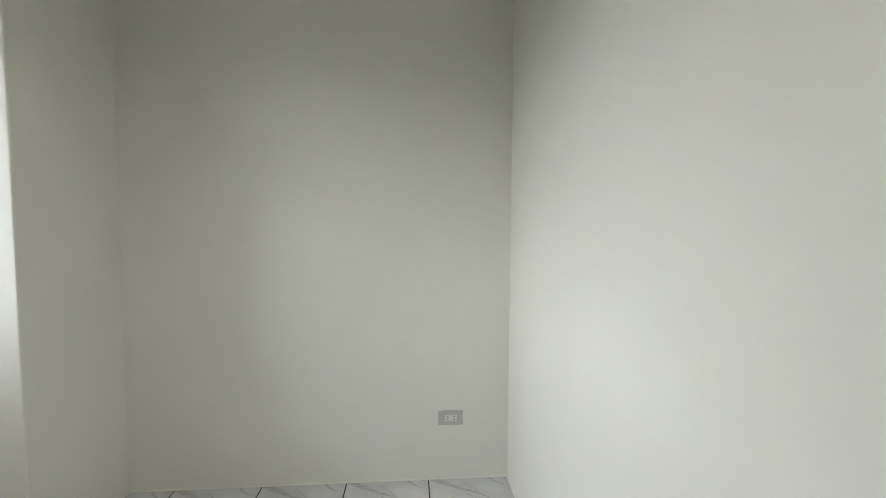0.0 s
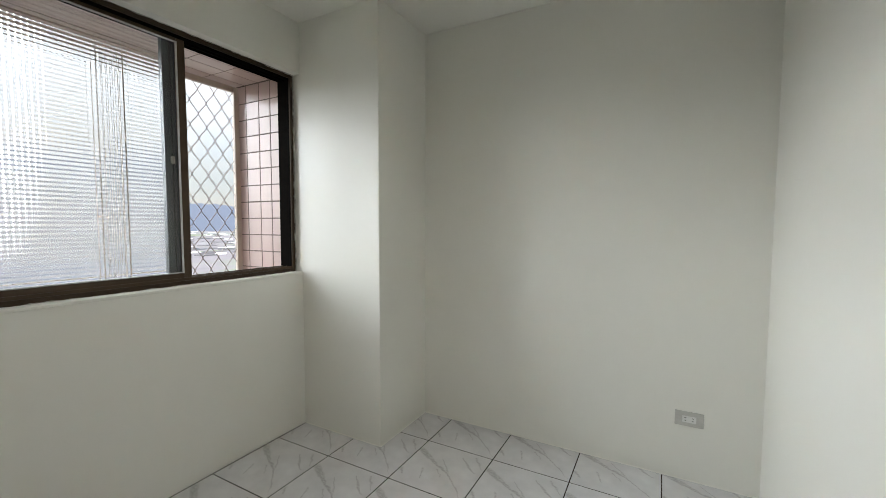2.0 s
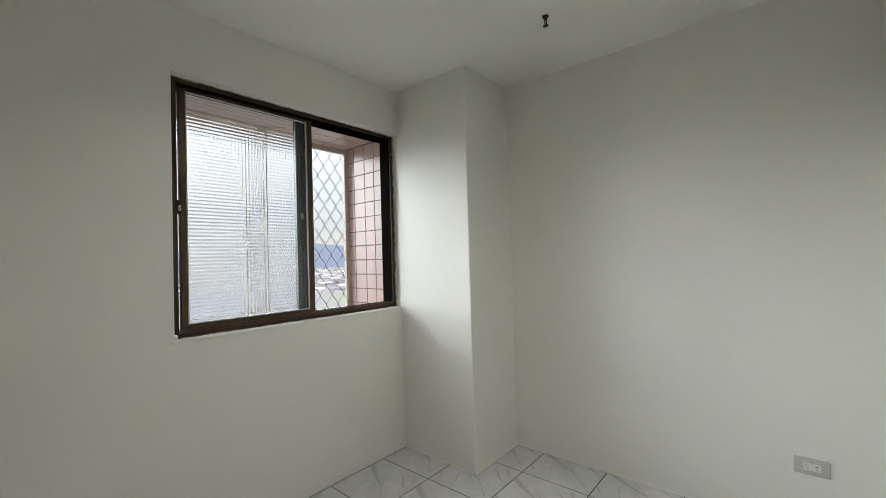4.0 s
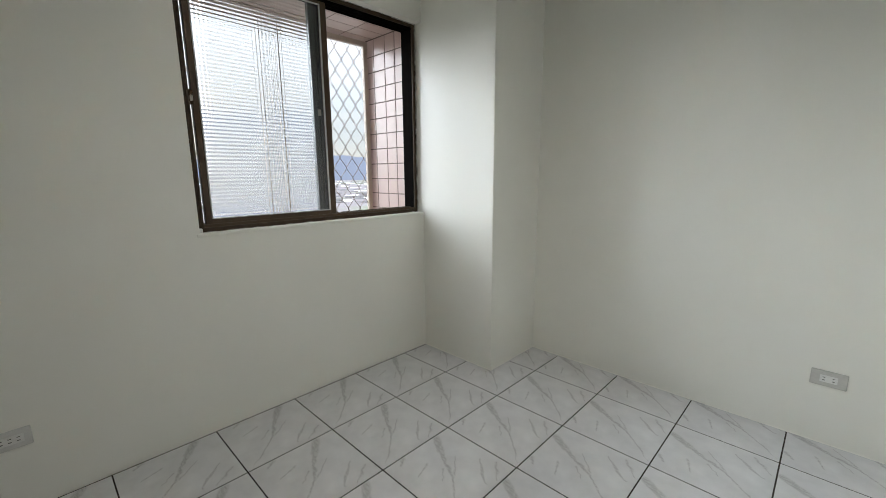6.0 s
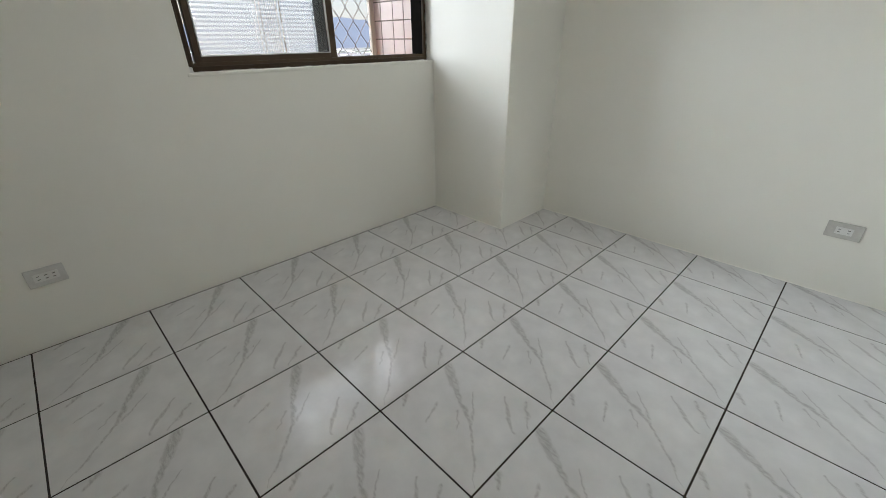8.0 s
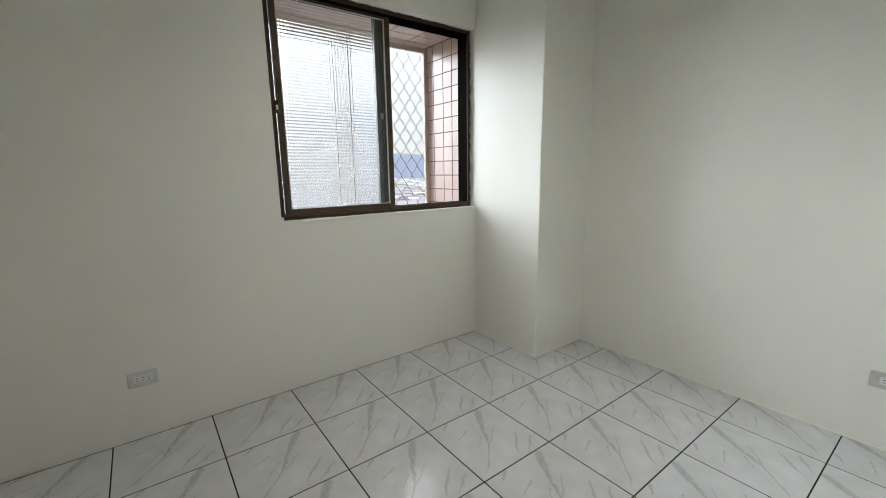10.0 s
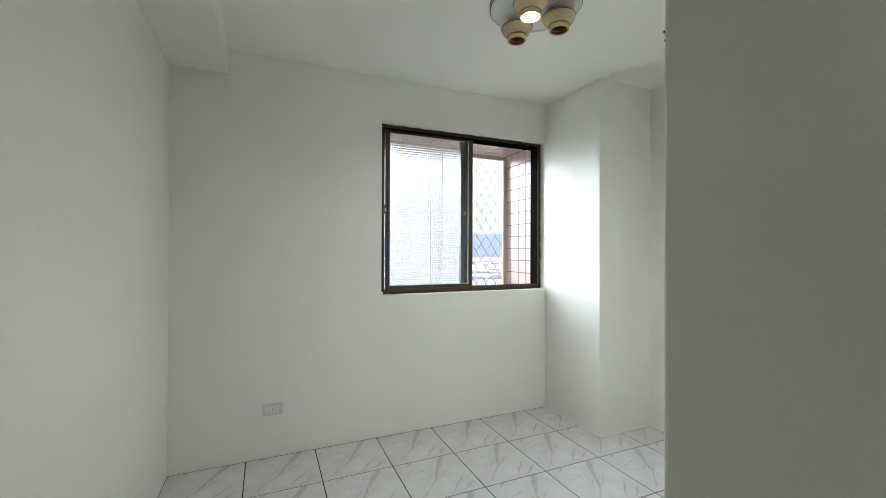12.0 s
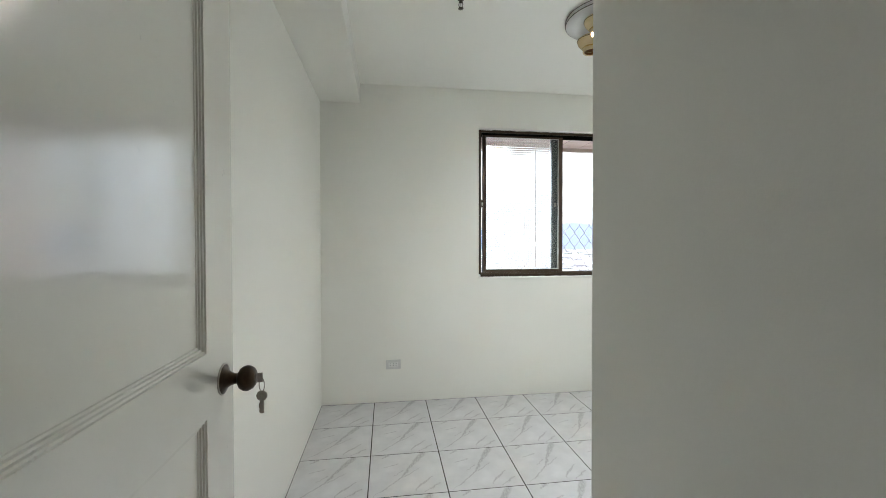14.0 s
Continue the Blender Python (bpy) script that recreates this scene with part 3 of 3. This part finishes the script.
def grille():
    g = thing("window_grille", (-0.95, W_Y0, W_Z0 - 0.055), "beige steel security grille with diamond wire mesh", "window grille")
    x0, x1 = -0.968, -0.94
    y0, y1, z0, z1 = W_Y0 + 0.02, 0.183, W_Z0 - 0.055, 2.160
    for name, r in frame_bars(x0, x1, y0, y1, z0, z1, 0.036):
        part("rail" if name[0] == "z" else "stile", boxed(r, bevel=0.003), GRILLE, g)
    for yc in (-0.53,):
        part("stile", boxed((x0, x1, yc - 0.016, yc + 0.016, z0 + 0.036, z1 - 0.036), bevel=0.003), GRILLE, g)
    # wires bent to and fro, touching at the nodes
    def mesh(ya, yb):
        top, low = z1 - 0.03, z0 + 0.03
        k0 = math.floor((ya + 0.032) / 0.0505)
        k1 = math.ceil((yb + 0.032) / 0.0505)
        for k in range(k0, k1):
            base = -0.032 + 0.0505 * k
            pts = []
            steps = 8 * 18
            for i in range(steps + 1):
                z = top - (top - low) * i / steps
                ph = ((2.008 - z) / 0.1475) % 1.0
                tri = 1 - abs(2 * ph - 1)
                soft = 0.5 - 0.5 * math.cos(math.pi * tri)
                s = 0.55 * tri + 0.45 * soft
                y = base + 0.0505 * (s if k % 2 == 0 else 1 - s)
                pts.append((-0.954, min(max(y, ya), yb), z))
            part("wire", tube(bmesh.new(), pts, 0.0026, 5), WIRE, g, smooth=True)
    mesh(-0.515, y1 - 0.034)
    mesh(y0 + 0.034, -0.545)


grille()


# ---- ceiling lamp ----
def ceiling_lamp():
    cx, cy = 0.712, -0.712
    lamp = thing("ceiling_lamp", (cx, cy, CEIL), "round white ceiling lamp with three cream cup shades, one lit", "ceiling lamp")
    part("base_plate", lathe([(0, CEIL), (0.212, CEIL), (0.216, CEIL - 0.003), (0.216, CEIL - 0.024), (0.212, CEIL - 0.030), (0.17, CEIL - 0.035), (0, CEIL - 0.037)], (cx, cy, 0), steps=64), ENAMEL, lamp, "white enamelled plate", smooth=True)
    for drop in (0.003, 0.0225):
        part("trim_ring", lathe([(0.2150, CEIL - drop), (0.2176, CEIL - drop - 0.0008), (0.2176, CEIL - drop - 0.0030), (0.2150, CEIL - drop - 0.0038)], (cx, cy, 0), steps=64), ANTIQUE, lamp, "thin dark trim line", smooth=True)
    for i, (dx, dy) in enumerate(((0.088, -0.092), (0.052, 0.098), (-0.112, -0.030))):
        x, y = cx + dx, cy + dy
        b = 2.330
        shade = part("shade", lathe([(0.012, b + 0.092), (0.03, b + 0.0905), (0.064, b + 0.082), (0.0755, b + 0.073), (0.0770, b + 0.067), (0.0755, b + 0.058), (0.0705, b + 0.047), (0.0615, b + 0.036), (0.0525, b + 0.028), (0.0475, b + 0.0235),
                                     (0.0462, b + 0.019), (0.0475, b + 0.012), (0.0475, b + 0.004), (0.045, b), (0.0395, b + 0.002), (0.0385, b + 0.02)], (x, y, 0), steps=48), CREAM, lamp, smooth=True)
        part("lining", lathe([(0.0384, b + 0.003), (0.0388, b + 0.022), (0.052, b + 0.036), (0.064, b + 0.055), (0.05, b + 0.075), (0, b + 0.08)], (x, y, 0), steps=36), AMBER, shade, "amber inner face", smooth=True)
        part("rim", lathe([(0.0482, b + 0.0195), (0.0492, b + 0.0225), (0.0500, b + 0.0255), (0.0484, b + 0.0265)], (x, y, 0), steps=48), GOLD, shade, "thin gold line", smooth=True)
        part("rim", lathe([(0.0765, b + 0.0655), (0.0785, b + 0.0675), (0.0765, b + 0.0695)], (x, y, 0), steps=48), ANTIQUE, shade, "dark upper line", smooth=True)
        part("stem", lathe([(0.014, b + 0.085), (0.014, CEIL - 0.028)], (x, y, 0), steps=20), ENAMEL, lamp, smooth=True)
        r, lift = (0.027, 0.010) if i == 0 else (0.021, 0.03)
        ball = [(0, b - 0.001 + lift)] + [(r * math.sin(a), b - 0.001 + lift + r - r * math.cos(a)) for a in (0.3, 0.6, 0.9, 1.2, 1.57, 1.9, 2.3)] + [(0.013, b + lift + 2 * r + 0.004), (0.013, b + 0.078)]
        part("bulb", lathe(ball, (x, y, 0), steps=28), BULB_LIT if i == 0 else BULB_OFF, shade, "lit bulb" if i == 0 else "small unlit glass bulb", smooth=True)


ceiling_lamp()


def sprinkler(x, y):
    s = thing("sprinkler_head", (x, y, CEIL), "small dark bronze pendent sprinkler head under the ceiling", "sprinkler", "ceiling sprinklers")
    c = CEIL
    part("escutcheon", lathe([(0, c), (0.016, c), (0.017, c - 0.004), (0.011, c - 0.008), (0, c - 0.009)], (x, y, 0), steps=24), BRASS_DARK, s, smooth=True)
    part("body", lathe([(0.009, c - 0.008), (0.0095, c - 0.016), (0.0065, c - 0.02), (0, c - 0.02)], (x, y, 0), steps=20), BRASS_DARK, s, smooth=True)
    for side in (-1, 1):
        part("arm", tube(bmesh.new(), [(x, y + side * 0.008, c - 0.017), (x, y + side * 0.0105, c - 0.028), (x, y + side * 0.0085, c - 0.04), (x, y + side * 0.003, c - 0.047)], 0.0022, 6), BRASS_DARK, s, smooth=True)
    part("bulb", lathe([(0, c - 0.02), (0.0024, c - 0.023), (0.0024, c - 0.042), (0, c - 0.045)], (x, y, 0), steps=10), STEEL, s, smooth=True)
    part("deflector", lathe([(0, c - 0.046), (0.013, c - 0.0475), (0.0135, c - 0.0495), (0, c - 0.0505)], (x, y, 0), steps=24), BRASS_DARK, s, smooth=True)
    return s


sprinkler(0.795, 0.087)
sprinkler(0.766, -1.529)


# ---- sockets ----
def socket(facing, centre, half, tall, count, plate, label):
    """A wall socket; facing 'y': on the north wall, 'x': on the window wall."""
    o = thing("wall_socket", centre, label, "socket", "wall sockets")
    cx, cy, cz = centre

    def slab(a0, a1, d0, d1, z0, z1, bevel=0.0):
        if facing == "y":
            return boxed((cx + a0, cx + a1, cy - d1, cy - d0, cz + z0, cz + z1), bevel=bevel, segments=2)
        return boxed((cx + d0, cx + d1, cy + a0, cy + a1, cz + z0, cz + z1), bevel=bevel, segments=2)

    part("cover_plate", slab(-half, half, 0, 0.007, -tall, tall, 0.0028), plate, o, "plastic cover plate")
    w = 0.0215 if count == 2 else 0.0195
    part("insert", slab(-w * count / 2 - 0.008, w * count / 2 + 0.008, 0.0068, 0.0088, -0.0165, 0.0165, 0.001), PLASTIC_WHITE, o, "white socket insert")
    for i in range(count):
        a = (i - (count - 1) / 2) * w * (1.5 if count == 2 else 1.15)
        for z in (-0.0065, 0.0065):
            part("slot", slab(a - 0.0042, a + 0.0042, 0.0086, 0.0092, z - 0.0014, z + 0.0014), SLOT, o)


socket("y", (1.709, NORTH, 0.312), 0.0615, 0.0365, 2, PLASTIC, "greyed plastic double wall socket low on the wall")
socket("x", (WEST, -1.853, 0.294), 0.0575, 0.0365, 3, PLASTIC_PALE, "pale plastic triple wall socket low on the wall")


# ---- door ----
def door():
    fy, by = -2.253, -2.291
    x0, x1, z1 = 1.804, 2.585, 2.055
    d = thing("door_1", (x1, by, 0), "glossy off-white panelled wooden door standing open", "door", kind="structure")
    s0, s1 = 1.940, 2.449
    part("stile", boxed((x0, s0, by, fy, 0.008, z1)), DOOR_PAINT, d)
    part("stile", boxed((s1, x1, by, fy, 0.008, z1)), DOOR_PAINT, d)
    panels = ((0.20, 0.900), (1.029, 1.93))
    for z0, zz in ((0.008, 0.20), (0.900, 1.029), (1.93, z1)):
        part("rail", boxed((s0, s1, by, fy, z0, zz)), DOOR_PAINT, d)
    steps = ((0.0, 0.0), (0.0012, -0.0030), (0.0050, -0.0034), (0.0064, -0.0064), (0.0104, -0.0068), (0.0118, -0.0098), (0.0154, -0.0102), (0.0166, -0.0118))
    for za, zb in panels:
        part("panel", boxed((s0 + 0.0165, s1 - 0.0165, by + 0.004, fy - 0.0118, za + 0.0165, zb - 0.0165)), DOOR_PAINT, d)
        bm = bmesh.new()
        rings = [[bm.verts.new((x, fy + h, z)) for x, z in ((s0 + o, za + o), (s1 - o, za + o), (s1 - o, zb - o), (s0 + o, zb - o))] for o, h in steps]
        for a, b in zip(rings, rings[1:]):
            for i in range(4):
                j = (i + 1) % 4
                bm.faces.new((a[i], a[j], b[j], b[i]))
        bmesh.ops.recalc_face_normals(bm, faces=bm.faces)
        bm.normal_update()
        if sum(f.normal.y for f in bm.faces) < 0:
            bmesh.ops.reverse_faces(bm, faces=bm.faces)
        part("moulding", bm, DOOR_PAINT, d, smooth=False)
    kx, kz = 1.860, 0.953
    h = part("door_handle", lathe([(0.0, 0.0), (0.031, 0.0), (0.0315, 0.002), (0.0285, 0.004), (0.024, 0.006), (0.018, 0.0105), (0.0135, 0.0175), (0.0118, 0.023), (0.0112, 0.029),
                                   (0.0145, 0.0315), (0.0222, 0.036), (0.0262, 0.0425), (0.0272, 0.048), (0.026, 0.0545), (0.0222, 0.061), (0.0163, 0.0655), (0.0125, 0.067), (0, 0.067)],
                                  (kx, fy, kz), axis="y", steps=40), ANTIQUE, d, "antique bronze round door knob", smooth=True)
    part("rosette_edge", lathe([(0.0305, -0.0005), (0.0332, 0.0003), (0.0332, 0.0022), (0.031, 0.0032)], (kx, fy, kz), axis="y", steps=40), STEEL, h, "bright worn plate edge", smooth=True)
    part("key_cylinder", lathe([(0, 0.0665), (0.0098, 0.0665), (0.0098, 0.07), (0, 0.07)], (kx, fy, kz), axis="y", steps=24), STEEL, h, smooth=True)
    for z in (0.25, 1.05, 1.85):
        part("hinge", lathe([(0, 0), (0.007, 0), (0.007, 0.1), (0, 0.1)], (x1 + 0.006, by - 0.004, z), steps=12), STEEL, d)

    k = thing("key_ring", (kx, fy + 0.078, kz), "nickel key in the knob with a second key hanging", "keys")
    y = fy + 0.066
    bow = bmesh.new()
    box(bm=bow, x0=kx - 0.0012, x1=kx + 0.0012, y0=y - 0.004, y1=y + 0.006, z0=kz - 0.004, z1=kz + 0.004)
    box(bm=bow, x0=kx - 0.0012, x1=kx + 0.0012, y0=y + 0.001, y1=y + 0.015, z0=kz - 0.0105, z1=kz + 0.0105, bevel=0.0011)
    part("key_in_lock", bow, STEEL, k)
    rc = (kx, y + 0.0125, kz - 0.016)
    part("ring", tube(bmesh.new(), [(rc[0] + 0.004 * math.cos(a), rc[1] + 0.0065 * math.cos(a), rc[2] + 0.0155 * math.sin(a)) for a in np.linspace(0, 2 * math.pi, 28, endpoint=False)], 0.0011, 6, closed=True), STEEL, k, "split wire ring", smooth=True)
    hy, hz = rc[1], rc[2] - 0.0155
    hang = lathe([(0, -0.0012), (0.0105, -0.0012), (0.0117, 0), (0.0105, 0.0012), (0, 0.0012)], (kx, hy, hz - 0.0085), axis="x", steps=20)
    box(hang, kx - 0.0011, kx + 0.0011, hy - 0.0042, hy + 0.0042, hz - 0.047, hz - 0.017, bevel=0.0006)
    box(hang, kx - 0.001, kx + 0.001, hy - 0.006, hy - 0.0035, hz - 0.036, hz - 0.024)
    box(hang, kx - 0.001, kx + 0.001, hy - 0.0053, hy - 0.0035, hz - 0.044, hz - 0.039)
    part("hanging_key", hang, STEEL, k)


door()


# ---- floor, its tiles last ----
def floor():
    slab = structure("floor", boxed((FACADE, 4.2, -3.3, 0.95, -0.06, -0.0012)), GROUT, "glossy white marble-print floor tiles with dark grout", "floor")
    gap = 0.0055
    shapes = {}
    spots = [(i, j) for i in range(-1, 11) for j in range(-9, 2)]
    for i, j in spots:
        x0, y0 = i * TILE, j * TILE
        x1, y1 = x0 + TILE, y0 + TILE
        if x0 >= 2.7 and not -3.3 < y0 < -0.2:
            continue
        lo_x, hi_x, lo_y, hi_y = x0, x1, y0, y1
        if x0 < EAST - 0.05:
            lo_y, hi_y = max(y0, SOUTH), min(y1, NORTH)
        elif x0 < 2.7:
            lo_y, hi_y = max(y0, SOUTH), min(y1, NOOK_Y)
        if hi_y - lo_y < 0.02:
            continue
        key = tuple(round(v, 3) for v in (lo_x - x0, hi_x - x0, lo_y - y0, hi_y - y0)) + (i == -1,)
        if key not in shapes:
            a, b, c, e = key[:4]
            if i == -1:
                a += 0.004
            g0 = gap / 2
            shapes[key] = mesh_of("tile", boxed((a + g0, b - g0, c + g0, e - g0, -0.008, 0.0), bevel=0.0007), MARBLE)
        t = new("tile", shapes[key])
        t.parent = slab
        t.location = (x0, y0, 0)


floor()
structure("caulk_bead", boxed((COL_X, EAST, NORTH - 0.005, NORTH, -0.003, 0.004), (WEST + 0.004, COL_X + 0.004, COL_Y - 0.005, COL_Y, -0.003, 0.004), (COL_X, COL_X + 0.005, COL_Y, NORTH - 0.005, -0.003, 0.004),
    (EAST - 0.005, EAST, NOOK_Y, NORTH - 0.005, -0.003, 0.004), bevel=0.0012), PAINT, "thin white caulk line where wall meets floor", "caulk")


def debris(x, y):
    """A crumb of dried plaster dirt on the floor."""
    bm = bmesh.new()
    bmesh.ops.create_icosphere(bm, subdivisions=2, radius=0.0022)
    for v in bm.verts:
        v.co *= 1 + 0.3 * noise.noise(v.co * 900)
        v.co.z = max(v.co.z * 0.7, -0.001)
    bmesh.ops.translate(bm, verts=bm.verts, vec=(x, y, 0.001))
    tagged(new("dirt_crumb", mesh_of("dirt_crumb", bm, TILE_JOINT, True)), "tiny dark crumb of dirt lying on a tile", "debris")


debris(0.184, -1.365)
